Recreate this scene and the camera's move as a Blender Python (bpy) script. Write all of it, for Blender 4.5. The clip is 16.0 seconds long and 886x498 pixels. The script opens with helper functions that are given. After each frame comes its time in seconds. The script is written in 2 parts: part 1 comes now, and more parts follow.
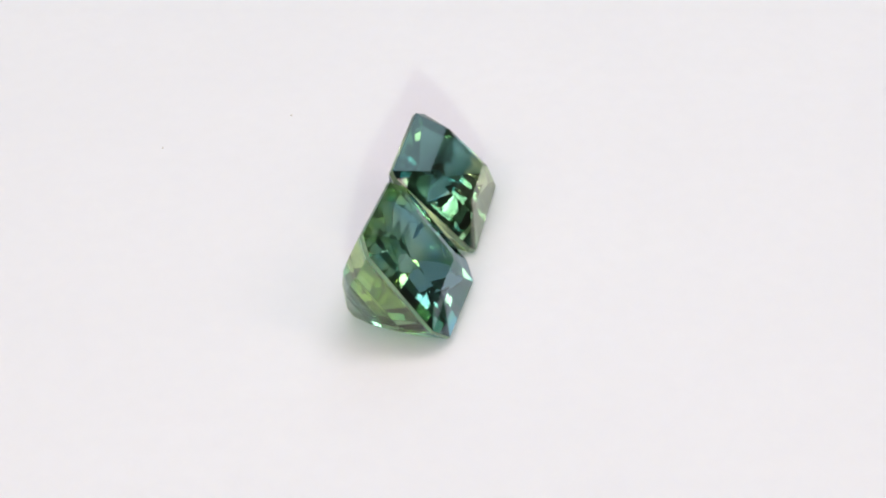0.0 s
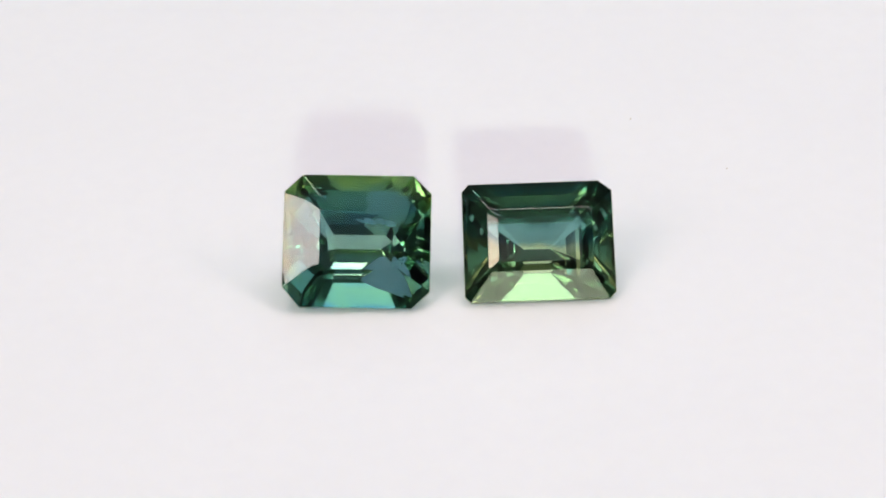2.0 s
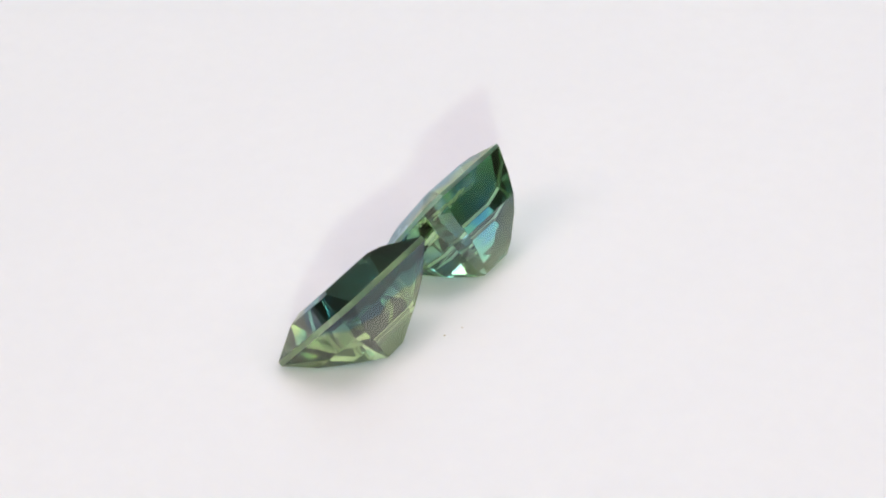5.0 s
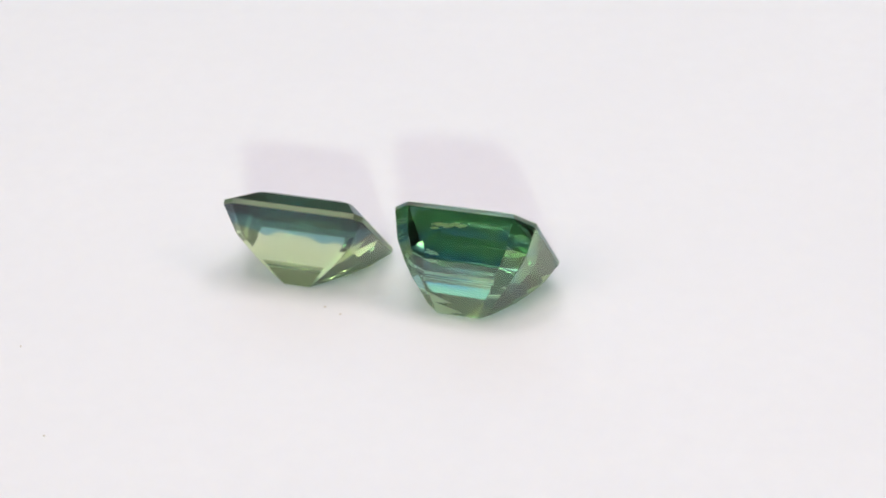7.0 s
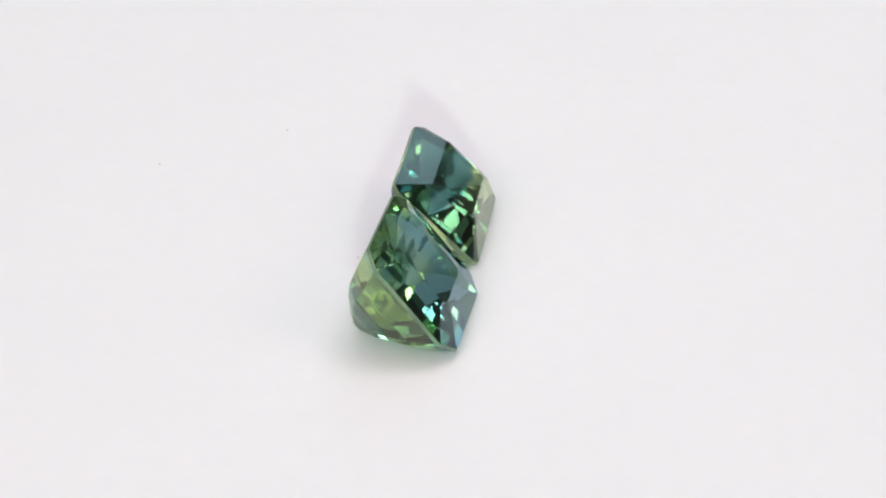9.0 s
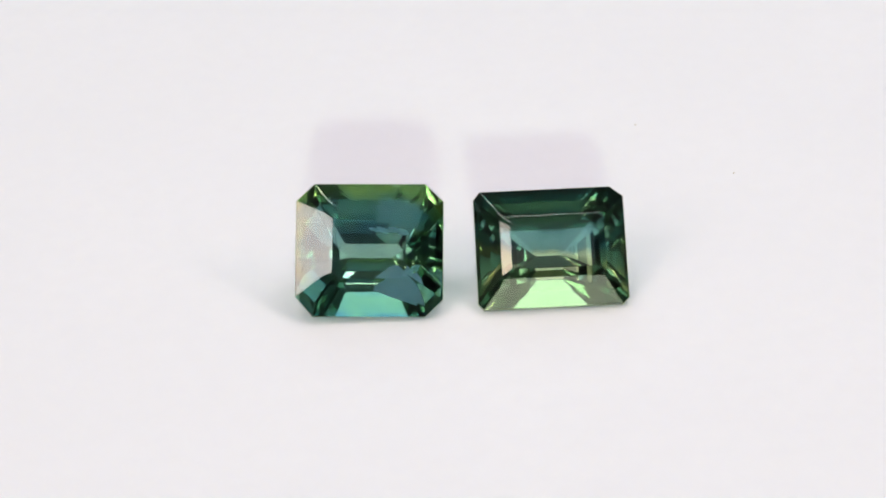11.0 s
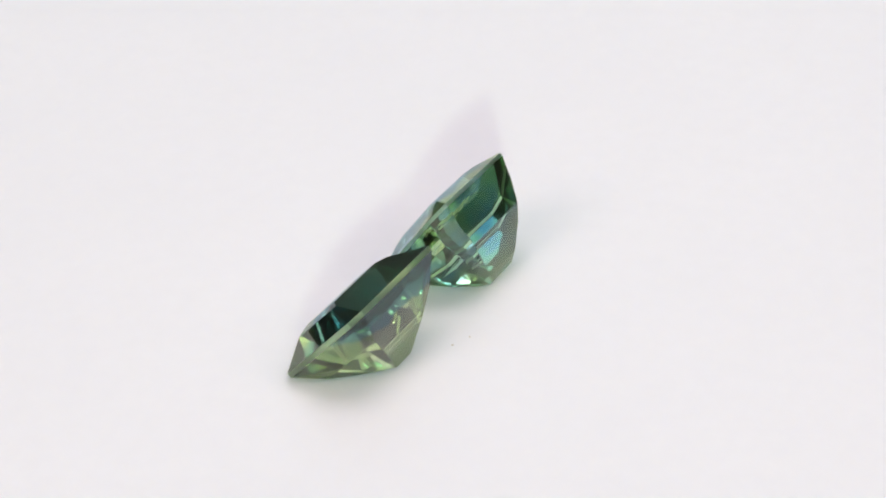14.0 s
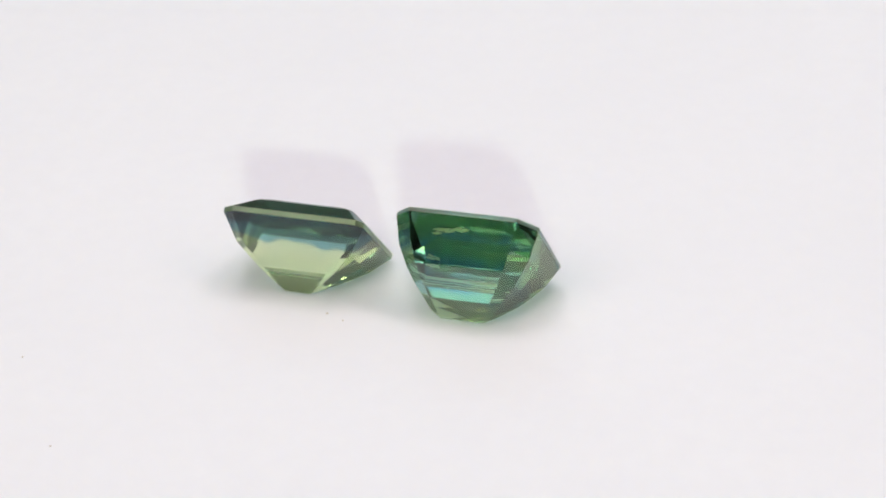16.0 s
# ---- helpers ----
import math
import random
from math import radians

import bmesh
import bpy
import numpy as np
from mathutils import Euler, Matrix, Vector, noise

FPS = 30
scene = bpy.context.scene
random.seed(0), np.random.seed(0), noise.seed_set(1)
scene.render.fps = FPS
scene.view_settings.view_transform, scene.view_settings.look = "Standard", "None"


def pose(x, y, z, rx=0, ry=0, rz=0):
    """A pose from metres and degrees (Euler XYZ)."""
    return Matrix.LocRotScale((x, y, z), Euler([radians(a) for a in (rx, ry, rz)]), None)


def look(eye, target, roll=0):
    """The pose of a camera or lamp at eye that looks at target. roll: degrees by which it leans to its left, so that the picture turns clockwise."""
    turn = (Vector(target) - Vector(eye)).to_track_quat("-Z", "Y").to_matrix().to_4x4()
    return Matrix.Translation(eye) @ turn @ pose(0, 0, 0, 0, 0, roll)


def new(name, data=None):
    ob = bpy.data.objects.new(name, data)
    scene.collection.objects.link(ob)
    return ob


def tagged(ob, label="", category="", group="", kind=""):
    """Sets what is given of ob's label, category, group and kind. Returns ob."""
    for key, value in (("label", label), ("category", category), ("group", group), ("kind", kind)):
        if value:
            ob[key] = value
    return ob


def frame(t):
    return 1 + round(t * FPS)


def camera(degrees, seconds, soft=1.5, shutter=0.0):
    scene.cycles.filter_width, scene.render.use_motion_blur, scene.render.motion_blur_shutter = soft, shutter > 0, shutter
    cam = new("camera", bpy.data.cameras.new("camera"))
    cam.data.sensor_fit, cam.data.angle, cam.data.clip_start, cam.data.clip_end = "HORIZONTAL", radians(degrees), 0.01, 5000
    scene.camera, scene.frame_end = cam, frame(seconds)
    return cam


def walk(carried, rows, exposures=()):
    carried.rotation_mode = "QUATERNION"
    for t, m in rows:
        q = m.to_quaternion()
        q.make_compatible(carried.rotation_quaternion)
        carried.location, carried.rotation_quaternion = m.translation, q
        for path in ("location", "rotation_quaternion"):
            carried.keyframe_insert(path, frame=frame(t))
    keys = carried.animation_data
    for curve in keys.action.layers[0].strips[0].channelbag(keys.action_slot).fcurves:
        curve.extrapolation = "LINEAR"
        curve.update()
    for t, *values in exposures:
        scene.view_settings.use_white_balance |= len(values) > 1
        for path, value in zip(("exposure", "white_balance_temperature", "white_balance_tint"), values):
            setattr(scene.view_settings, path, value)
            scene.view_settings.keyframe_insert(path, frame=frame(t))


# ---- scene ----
cam = camera(24.32, 16.0, soft=2.0)
walk(cam, [
    (0.0, pose(0.00000, -0.08462, 0.05165, 59.327, 2.206, -2.114)),
    (0.5, pose(0.00000, -0.08462, 0.05165, 59.313, 2.197, -2.128)),
    (1.0, pose(0.00000, -0.08462, 0.05165, 59.328, 2.215, -2.098)),
    (1.5, pose(0.00000, -0.08462, 0.05165, 59.371, 2.213, -2.102)),
    (2.0, pose(0.00000, -0.08462, 0.05165, 59.463, 2.188, -2.145)),
    (2.5, pose(0.00000, -0.08462, 0.05165, 59.416, 2.234, -2.066)),
    (3.0, pose(0.00000, -0.08462, 0.05165, 59.399, 2.275, -1.997)),
    (3.5, pose(0.00000, -0.08462, 0.05165, 59.430, 2.288, -1.975)),
    (4.0, pose(0.00000, -0.08462, 0.05165, 59.451, 2.244, -2.050)),
    (6.5, pose(0.00000, -0.08462, 0.05165, 59.495, 2.258, -2.026)),
    (7.0, pose(0.00000, -0.08462, 0.05165, 59.498, 2.232, -2.070)),
    (7.5, pose(0.00000, -0.08462, 0.05165, 59.522, 2.233, -2.068)),
    (8.0, pose(0.00000, -0.08462, 0.05165, 59.616, 2.222, -2.086)),
    (8.5, pose(0.00000, -0.08462, 0.05165, 59.686, 2.245, -2.047)),
    (9.0, pose(0.00000, -0.08462, 0.05165, 59.695, 2.261, -2.020)),
    (11.5, pose(0.00000, -0.08462, 0.05165, 59.701, 2.379, -1.821)),
    (12.0, pose(0.00000, -0.08462, 0.05165, 59.644, 2.385, -1.810)),
    (12.5, pose(0.00000, -0.08462, 0.05165, 59.618, 2.389, -1.803)),
    (13.0, pose(0.00000, -0.08462, 0.05165, 59.721, 2.365, -1.844)),
    (13.5, pose(0.00000, -0.08462, 0.05165, 59.785, 2.356, -1.858)),
    (14.5, pose(0.00000, -0.08462, 0.05165, 59.652, 2.299, -1.957)),
    (15.0, pose(0.00000, -0.08462, 0.05165, 59.545, 2.310, -1.937)),
    (16.0, pose(0.00000, -0.08462, 0.05165, 59.649, 2.249, -2.040)),
])

# ---- light: warm panels at both sides and above, a cool window behind and a low lamp on the camera's side ----
world = bpy.data.worlds.new("world")
scene.world = world
world.use_nodes = True
world.node_tree.nodes["Background"].inputs[0].default_value = (0.9, 0.95, 1.0, 1)
world.node_tree.nodes["Background"].inputs[1].default_value = 0.3
scene.view_settings.exposure = 0.0


def area_lamp(name, eye, target, sx, sy, radiance, colour, roll=0):
    data = bpy.data.lights.new(name, "AREA")
    data.shape, data.size, data.size_y = "RECTANGLE", sx, sy
    data.energy, data.color = radiance * math.pi * sx * sy, colour
    ob = new(name, data)
    ob.matrix_world = look(eye, target, roll)
    return ob


def panel(name, az, elev, dist, sx, sy, radiance, colour, roll=0):
    """A soft panel in the direction az (degrees to the right of the camera's side) and elev, facing the stones."""
    a, e = radians(az), radians(elev)
    eye = Vector((math.sin(a) * math.cos(e), -math.cos(a) * math.cos(e), math.sin(e))) * dist
    return area_lamp(name, eye, (0, 0, 0), sx, sy, radiance, colour, roll)


PINK = (1.0, 0.75, 0.66)
panel("left_panel_light", -46, 40, 0.45, 0.175, 0.22, 6.3, PINK, 36)
panel("right_panel_light", 65, 40, 0.45, 0.080, 0.21, 6.6, PINK, -36)
panel("top_left_panel_light", -112, 79, 0.42, 0.16, 0.085, 7.2, (1.0, 0.87, 0.85))
panel("top_right_panel_light", 112, 66, 0.42, 0.17, 0.13, 7.0, (1.0, 0.88, 0.87))
panel("back_bar_light", 178, 73, 0.42, 0.22, 0.06, 7.6, (1.0, 0.86, 0.83))
panel("window_light", 178, 39, 0.60, 0.42, 0.26, 1.35, (0.66, 0.88, 1.0))
# unseen fill added to lift the dark facets by way of the ceiling
area_lamp("fill_uplight", (0, -1.15, 1.10), (0, -1.15, 2.0), 0.6, 0.3, 6.0, (0.95, 0.98, 1.0))
panel("low_lamp_light", 0, 17, 1.80, 0.055, 0.055, 1850.0, (0.84, 1.0, 0.70))


# ---- materials ----
def material(name):
    m = bpy.data.materials.new(name)
    m.use_nodes = True
    nt = m.node_tree
    return m, nt, nt.nodes["Principled BSDF"]


def noise_node(nt, scale, detail=4.0):
    tc = nt.nodes.new("ShaderNodeTexCoord")
    n = nt.nodes.new("ShaderNodeTexNoise")
    n.inputs["Scale"].default_value, n.inputs["Detail"].default_value = scale, detail
    nt.links.new(tc.outputs["Object"], n.inputs["Vector"])
    return n


def ramp_node(nt, source, stops):
    r = nt.nodes.new("ShaderNodeValToRGB")
    while len(r.color_ramp.elements) < len(stops):
        r.color_ramp.elements.new(0.5)
    for e, (pos, col) in zip(r.color_ramp.elements, stops):
        e.position, e.color = pos, (*col, 1)
    nt.links.new(source, r.inputs[0])
    return r


def plain(name, col, rough, vary=0.04, scale=300.0, bump=0.0):
    """A painted or paper surface with two scales of tone and a fine relief."""
    m, nt, b = material(name)
    fine, broad = noise_node(nt, scale), noise_node(nt, scale / 14, 2.0)
    mix = nt.nodes.new("ShaderNodeMath")
    mix.operation = "MULTIPLY"
    nt.links.new(fine.outputs[0], mix.inputs[0])
    nt.links.new(broad.outputs[0], mix.inputs[1])
    lo, hi = [c * (1 - vary) for c in col], [min(1, c * (1 + vary)) for c in col]
    r = ramp_node(nt, mix.outputs[0], [(0.1, lo), (0.45, hi)])
    nt.links.new(r.outputs[0], b.inputs["Base Color"])
    b.inputs["Roughness"].default_value = rough
    if bump:
        bp = nt.nodes.new("ShaderNodeBump")
        bp.inputs["Strength"].default_value, bp.inputs["Distance"].default_value = bump, 0.0001
        nt.links.new(fine.outputs[0], bp.inputs["Height"])
        nt.links.new(bp.outputs[0], b.inputs["Normal"])
    return m


def gem_material(name, stops, axis, ior=1.77, rough=0.0):
    """Sapphire: clear glass of high index, its body colour, with any shade put into it, zoned across the stone along an
    axis (in mm).
    """
    m, nt, b = material(name)
    tc = nt.nodes.new("ShaderNodeTexCoord")
    dot = nt.nodes.new("ShaderNodeVectorMath")
    dot.operation = "DOT_PRODUCT"
    dot.inputs[1].default_value = [a * 1000 for a in axis]
    nt.links.new(tc.outputs["Object"], dot.inputs[0])
    n = noise_node(nt, 420.0, 2.0)
    add = nt.nodes.new("ShaderNodeMath")
    add.operation = "MULTIPLY_ADD"
    add.inputs[1].default_value = 0.25
    nt.links.new(n.outputs[0], add.inputs[0])
    nt.links.new(dot.outputs["Value"], add.inputs[2])
    mid = nt.nodes.new("ShaderNodeMath")
    mid.operation = "ADD"
    mid.inputs[1].default_value = 0.32
    nt.links.new(add.outputs[0], mid.inputs[0])
    r = ramp_node(nt, mid.outputs[0], stops)
    glass = nt.nodes.new("ShaderNodeBsdfGlass")
    glass.inputs["Roughness"].default_value, glass.inputs["IOR"].default_value = rough, ior
    nt.links.new(r.outputs[0], glass.inputs["Color"])
    gloss = nt.nodes.new("ShaderNodeBsdfGlossy")
    gloss.inputs["Roughness"].default_value = rough
    mix = nt.nodes.new("ShaderNodeMixShader")
    facing = nt.nodes.new("ShaderNodeLayerWeight")
    facing.inputs["Blend"].default_value = 0.5
    cube = nt.nodes.new("ShaderNodeMath")
    cube.operation = "POWER"
    cube.inputs[1].default_value = 3.0
    nt.links.new(facing.outputs["Facing"], cube.inputs[0])
    amount = nt.nodes.new("ShaderNodeMath")
    amount.operation = "MULTIPLY_ADD"
    amount.inputs[1].default_value, amount.inputs[2].default_value = 0.40, 0.058
    nt.links.new(cube.outputs[0], amount.inputs[0])
    nt.links.new(amount.outputs[0], mix.inputs[0])
    nt.links.new(glass.outputs[0], mix.inputs[1])
    nt.links.new(gloss.outputs[0], mix.inputs[2])
    nt.links.new(mix.outputs[0], nt.nodes["Material Output"].inputs["Surface"])
    nt.nodes.remove(b)
    return m


MAT_PLATTER = plain("white_satin_plastic", (0.745, 0.785, 0.885), 0.55, 0.012, 900.0, 0.05)
platter_bsdf = MAT_PLATTER.node_tree.nodes["Principled BSDF"]
platter_bsdf.inputs["Subsurface Weight"].default_value = 0.85
platter_bsdf.inputs["Subsurface Radius"].default_value = (1.0, 1.0, 1.0)
platter_bsdf.inputs["Subsurface Scale"].default_value = 0.0022
MAT_TABLE = plain("white_laminate", (0.78, 0.78, 0.79), 0.5, 0.015, 120.0, 0.05)
MAT_WALL = plain("grey_wall_paint", (0.44, 0.46, 0.46), 0.9, 0.05, 30.0)
MAT_WHITE_WALL = plain("white_wall_paint", (0.80, 0.80, 0.80), 0.9, 0.03, 30.0)
MAT_CEILING = plain("ceiling_paint", (0.50, 0.51, 0.52), 0.9, 0.03, 30.0)
MAT_FLOOR = plain("dark_floor", (0.06, 0.05, 0.045), 0.6, 0.15, 12.0)
MAT_DUST = plain("dust_grain", (0.60, 0.58, 0.57), 0.9, 0.2, 8000.0)
MAT_INCLUSION = plain("pale_inclusion", (0.85, 0.90, 0.88), 0.35, 0.1, 3000.0)
MAT_GEM_A = gem_material("teal_sapphire", [(0.0, (0.90, 0.96, 0.62)), (0.13, (0.60, 0.81, 0.74)), (0.22, (0.80, 0.94, 0.60)), (0.41, (0.74, 0.90, 0.58)), (0.465, (0.45, 0.68, 0.74)), (0.50, (0.38, 0.62, 0.77))], (0, -0.02, 0.12))
# the near-black stops paint in the dark of long internal light paths at the back
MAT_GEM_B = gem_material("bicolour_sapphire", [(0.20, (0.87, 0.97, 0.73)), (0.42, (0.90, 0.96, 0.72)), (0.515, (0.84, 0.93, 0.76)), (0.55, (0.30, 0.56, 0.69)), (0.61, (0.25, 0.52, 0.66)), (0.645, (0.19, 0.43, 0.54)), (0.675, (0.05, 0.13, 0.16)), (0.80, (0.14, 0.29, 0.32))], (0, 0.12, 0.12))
MAT_GIRDLE_A = gem_material("frosted_teal_edge", [(0.0, (0.80, 0.92, 0.80)), (1.0, (0.66, 0.84, 0.76))], (0, 0.05, 0.0), rough=0.4)
MAT_GIRDLE_B = gem_material("frosted_green_edge", [(0.0, (0.92, 0.97, 0.74)), (1.0, (0.66, 0.84, 0.78))], (0, 0.10, 0.0), rough=0.4)


# ---- building blocks ----
def mesh_object(name, bm, mat, parent=None, label="", smooth=False):
    me = bpy.data.meshes.new(name)
    bm.normal_update()
    bm.to_mesh(me)
    bm.free()
    me.materials.append(mat)
    if smooth:
        for f in me.polygons:
            f.use_smooth = True
    ob = new(name, me)
    if parent:
        ob.parent = parent
    return tagged(ob, label)


part = mesh_object


def slab(x0, x1, y0, y1, z0, z1, bevel=0.0):
    bm = bmesh.new()
    bmesh.ops.create_cube(bm, size=1)
    for v in bm.verts:
        v.co = ((x0 + x1) / 2 + v.co.x * (x1 - x0), (y0 + y1) / 2 + v.co.y * (y1 - y0), (z0 + z1) / 2 + v.co.z * (z1 - z0))
    if bevel:
        bmesh.ops.bevel(bm, geom=bm.edges[:], offset=bevel, segments=2, affect="EDGES")
    return bm


def lathe(profile, n=96):
    """A closed solid turned round z from (radius, height) pairs that start and end on the axis."""
    bm = bmesh.new()
    rings = []
    for r, z in profile:
        if r < 1e-9:
            rings.append([bm.verts.new((0, 0, z))])
        else:
            rings.append([bm.verts.new((r * math.cos(2 * math.pi * i / n), r * math.sin(2 * math.pi * i / n), z)) for i in range(n)])
    for a, b in zip(rings, rings[1:]):
        for i in range(n):
            j = (i + 1) % n
            loop = [a[i % len(a)], a[j % len(a)], b[j % len(b)], b[i % len(b)]]
            loop = list(dict.fromkeys(loop))
            if len(loop) > 2:
                bm.faces.new(loop)
    bmesh.ops.recalc_face_normals(bm, faces=bm.faces[:])
    return bm


# ---- the room ----
X0, X1, Y0, Y1, Z0, Z1 = -2.0, 2.0, -2.2, 2.0, -0.75, 1.85
for name, box in (("wall_west", (X0 - 0.1, X0, Y0, Y1, Z0, Z1)), ("wall_east", (X1, X1 + 0.1, Y0, Y1, Z0, Z1)),
                  ("wall_south", (X0 - 0.1, X1 + 0.1, Y0 - 0.1, Y0, Z0, Z1)), ("wall_north", (X0 - 0.1, X1 + 0.1, Y1, Y1 + 0.1, Z0, Z1))):
    # the unseen north wall is white only to brighten what the stones reflect
    white = name == "wall_north"
    tagged(mesh_object(name, slab(*box), MAT_WHITE_WALL if white else MAT_WALL), "unseen plain white wall, added to reflect light into the stones" if white else "plain grey painted room wall", "wall", kind="structure")
tagged(mesh_object("ceiling", slab(X0 - 0.1, X1 + 0.1, Y0 - 0.1, Y1 + 0.1, Z1, Z1 + 0.1), MAT_CEILING), "plain pale painted ceiling", "ceiling", kind="structure")
tagged(mesh_object("floor", slab(X0 - 0.1, X1 + 0.1, Y0 - 0.1, Y1 + 0.1, Z0 - 0.1, Z0), MAT_FLOOR), "dark plain room floor", "floor", kind="structure")

# the table under the turntable
work_table = tagged(new("work_table"), "white laminate work table under the turntable", "table")
part("tabletop", slab(-0.6, 0.6, -0.4, 0.4, -0.051, -0.026, 0.003), MAT_TABLE, work_table)
for sx in (-1, 1):
    for sy in (-1, 1):
        part("leg", slab(sx * 0.55 - 0.02, sx * 0.55 + 0.02, sy * 0.35 - 0.02, sy * 0.35 + 0.02, Z0, -0.051), MAT_TABLE, work_table)

# ---- the turntable ----
turntable = tagged(new("turntable"), "smooth white display turntable turning under two gemstones", "turntable")
part("base", lathe([(0, -0.026), (0.062, -0.026), (0.065, -0.023), (0.065, -0.0085), (0.060, -0.008), (0, -0.008)]), MAT_TABLE, turntable)
part("platter", lathe([(0, -0.0075), (0.0655, -0.0075), (0.068, -0.006), (0.068, -0.0015), (0.0665, 0.0), (0, 0.0)], 128), MAT_PLATTER, turntable, "white satin round platter")


# ---- the gemstones (sizes in mm) ----
def ring(w, h, cuts, z):
    """Octagon of width w and height h with corner cuts (tl, tr, br, bl), each (cx, cy)."""
    x, y = w / 2, h / 2
    (ax, ay), (bx, by), (cx, cy), (dx, dy) = cuts
    pts = [(-x + ax, y), (x - bx, y), (x, y - by), (x, -y + cy), (x - cx, -y), (-x + dx, -y), (-x, -y + dy), (-x, y - ay)]
    return [(px, py, z) for px, py in pts]


def gem_solid(rings, worn):
    """The whole stone as one closed solid from its table to its keel, every facet edge worn by a few hundredths of a millimetre."""
    bm = bmesh.new()
    loops = [[bm.verts.new(c) for c in r] for r in rings]
    for a, b in zip(loops, loops[1:]):
        for i in range(8):
            j = (i + 1) % 8
            bm.faces.new((a[i], a[j], b[j], b[i]))
    bm.faces.new(list(reversed(loops[0])))
    bm.faces.new(loops[-1])
    bmesh.ops.recalc_face_normals(bm, faces=bm.faces[:])
    low = min(v.co.z for v in bm.verts) + 0.01
    edges = [e for e in bm.edges if max(v.co.z for v in e.verts) > low]
    bmesh.ops.bevel(bm, geom=edges, offset=worn, segments=1, affect="EDGES", clamp_overlap=True)
    return bm


def gem_piece(solid, keep):
    bm = solid.copy()
    bmesh.ops.delete(bm, geom=[f for f in bm.faces if not keep(f.calc_center_median().z)], context="FACES")
    bm.transform(Matrix.Scale(0.001, 4))
    return bm


def gemstone(label, crown, girdle, pavilion, mat, edge, worn=0.022):
    stone = tagged(new("gemstone"), label, "gemstone", group="pair of green gemstones")
    high, low = girdle[0][0][2] + 0.004, girdle[1][0][2] - 0.004
    solid = gem_solid(crown + pavilion, worn)
    part("crown", gem_piece(solid, lambda z: z > high), mat, stone)
    part("girdle", gem_piece(solid, lambda z: low <= z <= high), edge, stone, "frosted pale edge band")
    part("pavilion", gem_piece(solid, lambda z: z < low), mat, stone)
    solid.free()
    return stone


def cuts(a, b, c, e):
    return [(k, k) if isinstance(k, float) else k for k in (a, b, c, e)]


def moved(r, dx, dy):
    return [(x + dx, y + dy, z) for x, y, z in r]


CA = cuts((0.87, 0.84), (0.87, 0.84), (0.85, 0.82), (0.85, 0.95))
a_top, a_bot = ring(7.0, 6.34, CA, 0.08), ring(7.0, 6.34, CA, -0.09)
a_mid = moved(ring(4.35, 3.95, cuts(0.40, 0.36, 0.40, 0.60), 0.53), 0.02, 0.14)
a_table = moved(ring(3.45, 3.05, cuts(0.26, 0.24, 0.26, 0.28), 0.64), 0.02, 0.12)
a_pav = [a_bot,
         moved(ring(6.46, 4.90, cuts(0.78, 0.80, 0.77, 0.74), -1.30), 0.02, 0.12),
         moved(ring(5.54, 3.78, cuts(0.64, 0.62, 0.62, 0.66), -2.20), -0.02, 0.20),
         moved(ring(4.65, 2.74, cuts(0.48, 0.48, 0.47, 0.50), -2.85), -0.02, 0.15),
         moved(ring(3.10, 1.05, cuts(0.28, 0.30, 0.27, 0.30), -3.72), 0.0, 0.02),
         moved(ring(2.1, 0.10, cuts(0.03, 0.03, 0.03, 0.03), -4.04), 0.0, -0.06)]
gem_a = gemstone("deep teal green step-cut gemstone with clipped corners, lying tilted", [a_table, a_mid, a_top], [a_top, a_bot], a_pav, MAT_GEM_A, MAT_GIRDLE_A)

CB = cuts((0.32, 0.38), (0.62, 0.50), (0.32, 0.32), (0.28, 0.28))
b_top, b_bot = moved(ring(7.16, 5.76, CB, 0.10), 0.06, 0.06), moved(ring(7.16, 5.76, CB, -0.14), 0.06, 0.06)
b_mid = moved(ring(4.95, 3.0, cuts(0.16, 0.20, 0.14, 0.14), 0.98), 0.12, -0.05)
b_table = moved(ring(3.9, 2.2, cuts(0.10, 0.12, 0.09, 0.09), 1.14), 0.10, -0.04)
b_pav = [b_bot,
         moved(ring(5.85, 3.66, cuts(0.26, 0.40, 0.26, 0.26), -1.30), 0.07, 0.13),
         moved(ring(4.00, 2.10, cuts(0.20, 0.26, 0.19, 0.19), -2.10), 0.04, 0.10),
         moved(ring(2.72, 1.10, cuts(0.13, 0.16, 0.12, 0.12), -2.56), 0.03, 0.05),
         moved(ring(1.3, 0.08, cuts(0.02, 0.02, 0.02, 0.02), -3.03), 0.0, 0.0)]
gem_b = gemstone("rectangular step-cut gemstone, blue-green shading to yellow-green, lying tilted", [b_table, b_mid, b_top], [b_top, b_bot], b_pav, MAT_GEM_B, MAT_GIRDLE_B)


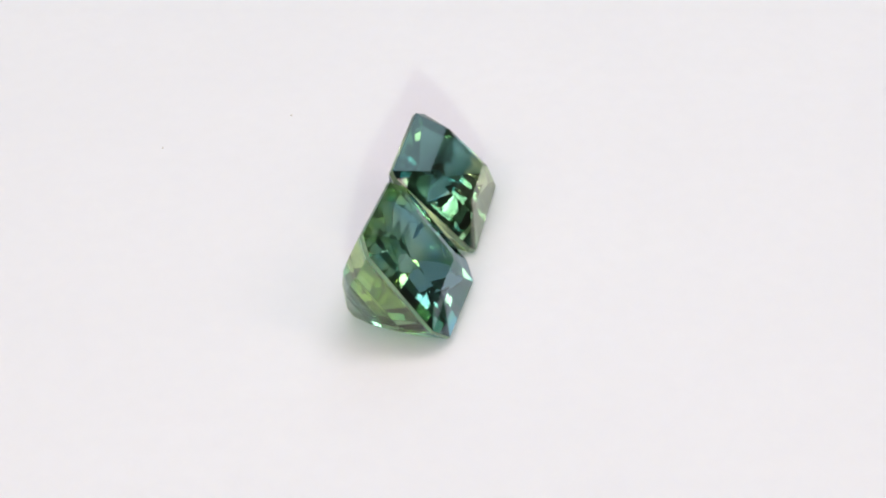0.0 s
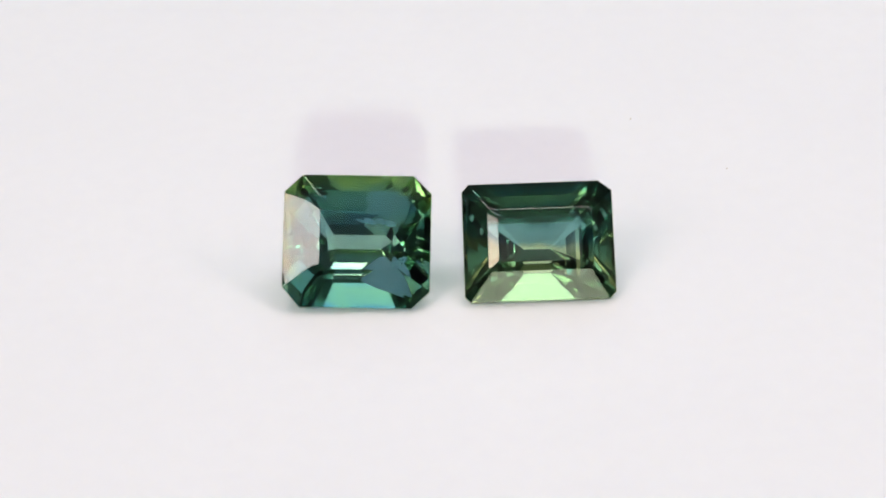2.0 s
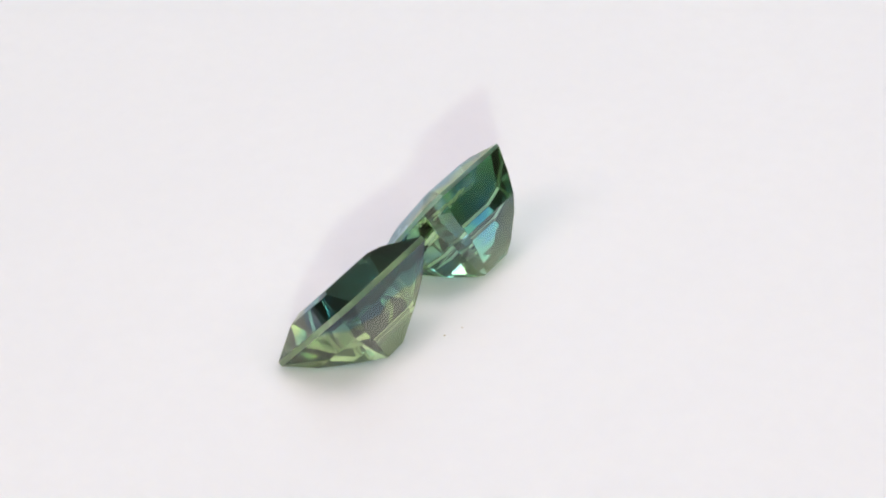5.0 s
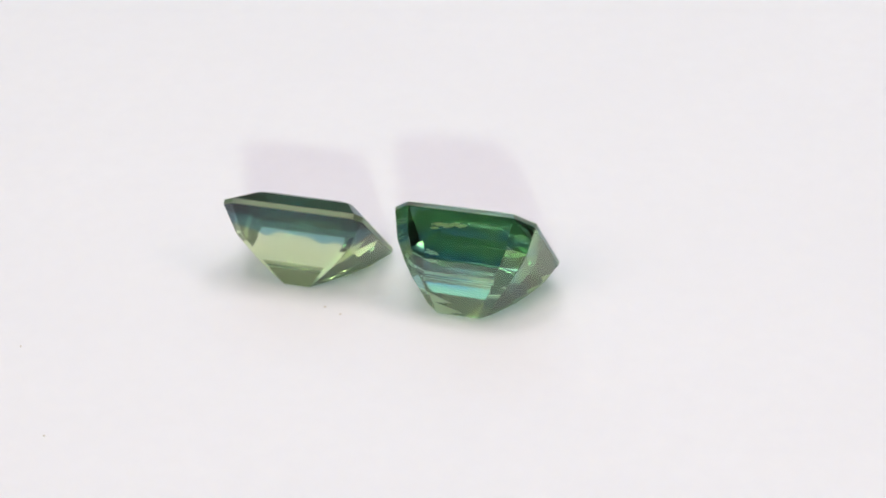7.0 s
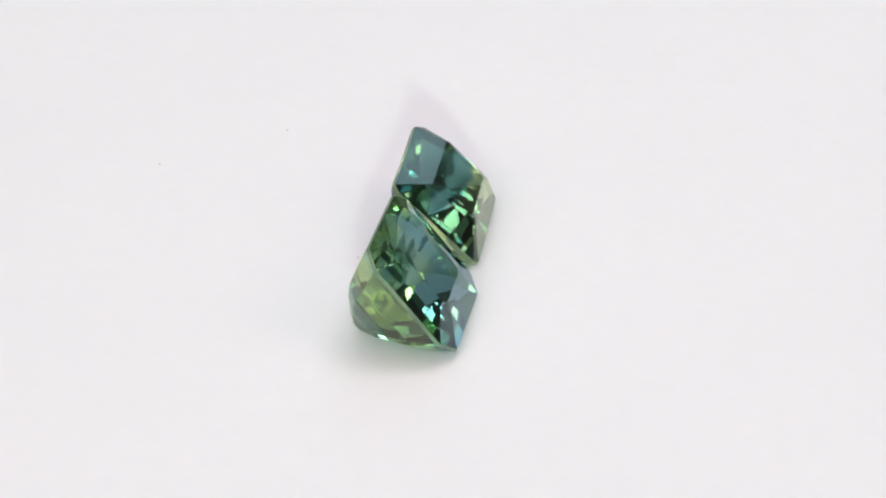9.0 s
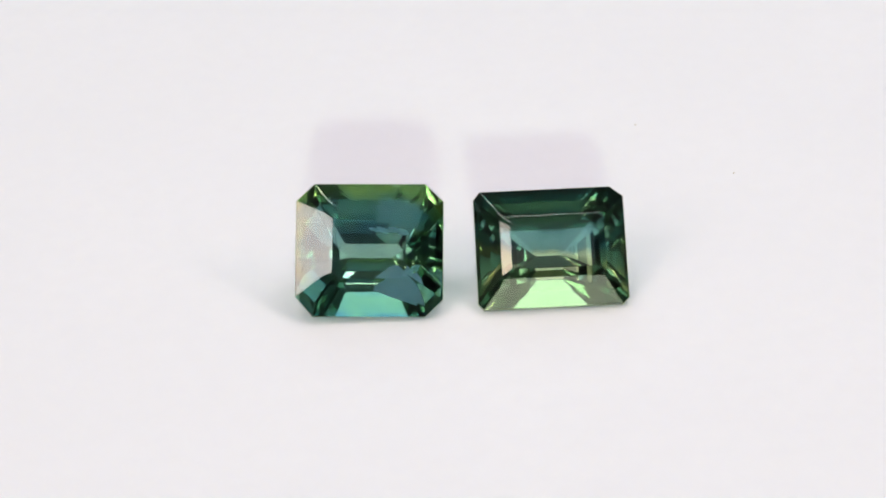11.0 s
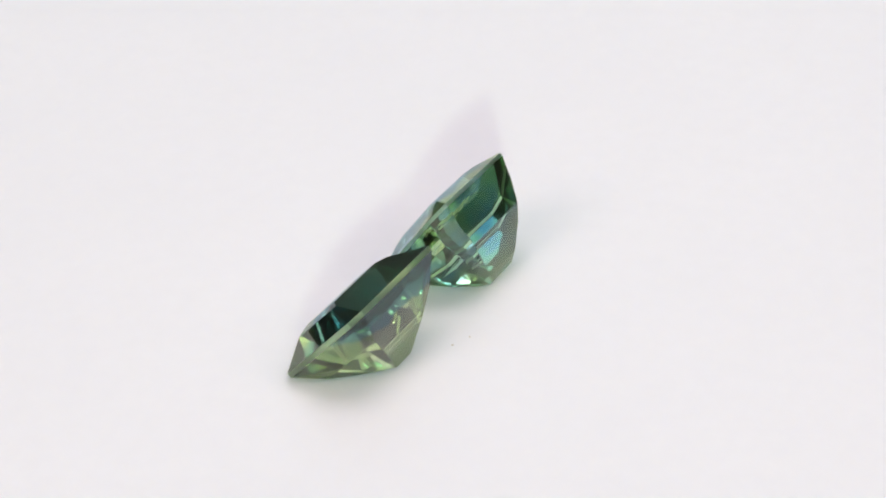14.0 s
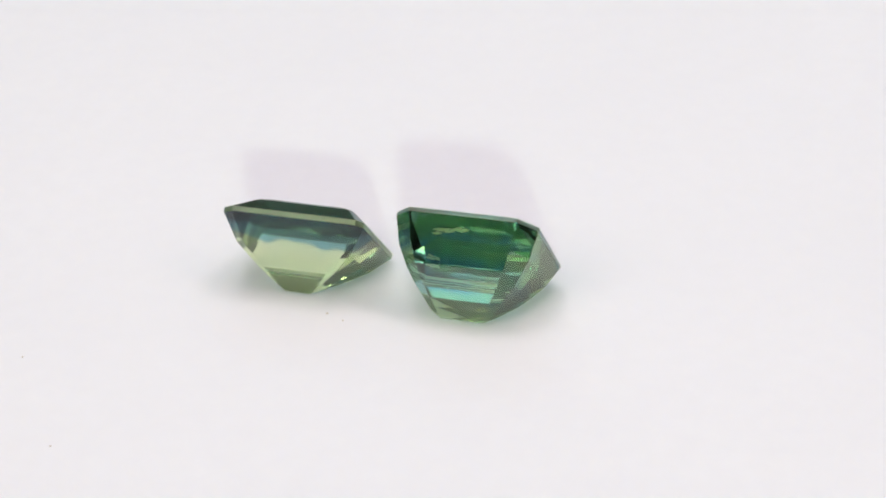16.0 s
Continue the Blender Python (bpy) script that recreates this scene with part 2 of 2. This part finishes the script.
def inclusion(stone, x, y, z, length, width, turn_deg, seed):
    """A pale feather inside a stone: a few thin jagged flakes."""
    rnd = random.Random(seed)
    bm = bmesh.new()
    for k in range(9):
        n, cx, cy = 7, (k - 4) * length * 0.105, rnd.uniform(-0.4, 0.4) * width
        top, bot = [], []
        for i in range(n):
            a = 2 * math.pi * i / n
            rr = rnd.uniform(0.5, 1.0)
            px, py = cx + math.cos(a) * length * 0.20 * rr, cy + math.sin(a) * width * 0.32 * rr
            top.append(bm.verts.new((px, py, 0.010 + (k % 4) * 0.04)))
            bot.append(bm.verts.new((px, py, -0.010 + (k % 4) * 0.04)))
        bm.faces.new(top)
        bm.faces.new(list(reversed(bot)))
        for i in range(n):
            bm.faces.new((top[i - 1], bot[i - 1], bot[i], top[i]))
    bm.transform(Matrix.Scale(0.001, 4) @ pose(x, y, z, 12, 8, turn_deg))
    bmesh.ops.recalc_face_normals(bm, faces=bm.faces[:])
    return part("inclusion", bm, MAT_INCLUSION, stone, "pale feathery flaw inside the stone")


inclusion(gem_a, 0.90, 0.92, 0.05, 1.7, 0.34, -8, 3)
inclusion(gem_a, 1.9, -0.9, -0.6, 0.7, 0.25, 40, 5)

# ---- specks of dust on the platter ----
specks = []
for k, (x, y, r) in enumerate([(13.2, 15.1, 0.055), (17.1, 8.6, 0.05), (3.1, 3.4, 0.05), (4.0, 2.9, 0.06)]):
    bm = bmesh.new()
    bmesh.ops.create_icosphere(bm, subdivisions=2, radius=r * 0.001)
    for v in bm.verts:
        v.co *= 1 + 0.35 * noise.noise(v.co * 9000 + Vector((k * 7, 0, 0)))
        v.co.z *= 0.6
    low = min(v.co.z for v in bm.verts)
    for v in bm.verts:
        v.co.z -= low
    specks.append((tagged(mesh_object("dust_speck", bm, MAT_DUST), "tiny grey speck of dust on the white platter", "dust", group="specks of dust"), x * 0.001, y * 0.001))


# ---- the turning ----
STEP = 0.25
OMEGA = 39.846  # degrees a second, clockwise from above


def turn(t):
    return pose(0, 0, 0, 0, 0, -OMEGA * (t - 2.1))


def placed(x, y, z, tilt, lean, heading):
    return pose(x / 1000, y / 1000, z / 1000) @ pose(0, 0, 0, 0, 0, heading) @ pose(0, 0, 0, tilt) @ pose(0, 0, 0, 0, lean)


def motions():
    times = [k * STEP for k in range(int(16 / STEP) + 1)]
    rest_a = placed(-2.830, -0.298, 2.715, 52.07, 3.34, -10.75)
    rest_b = placed(5.693, -0.903, 2.145, 46.35, 0.23, -5.81)
    walk(turntable, [(t, turn(t)) for t in times])
    walk(gem_a, [(t, turn(t) @ rest_a) for t in times])
    walk(gem_b, [(t, turn(t) @ rest_b) for t in times])
    for ob, x, y in specks:
        walk(ob, [(t, turn(t) @ pose(x, y, 0.0)) for t in times])


motions()
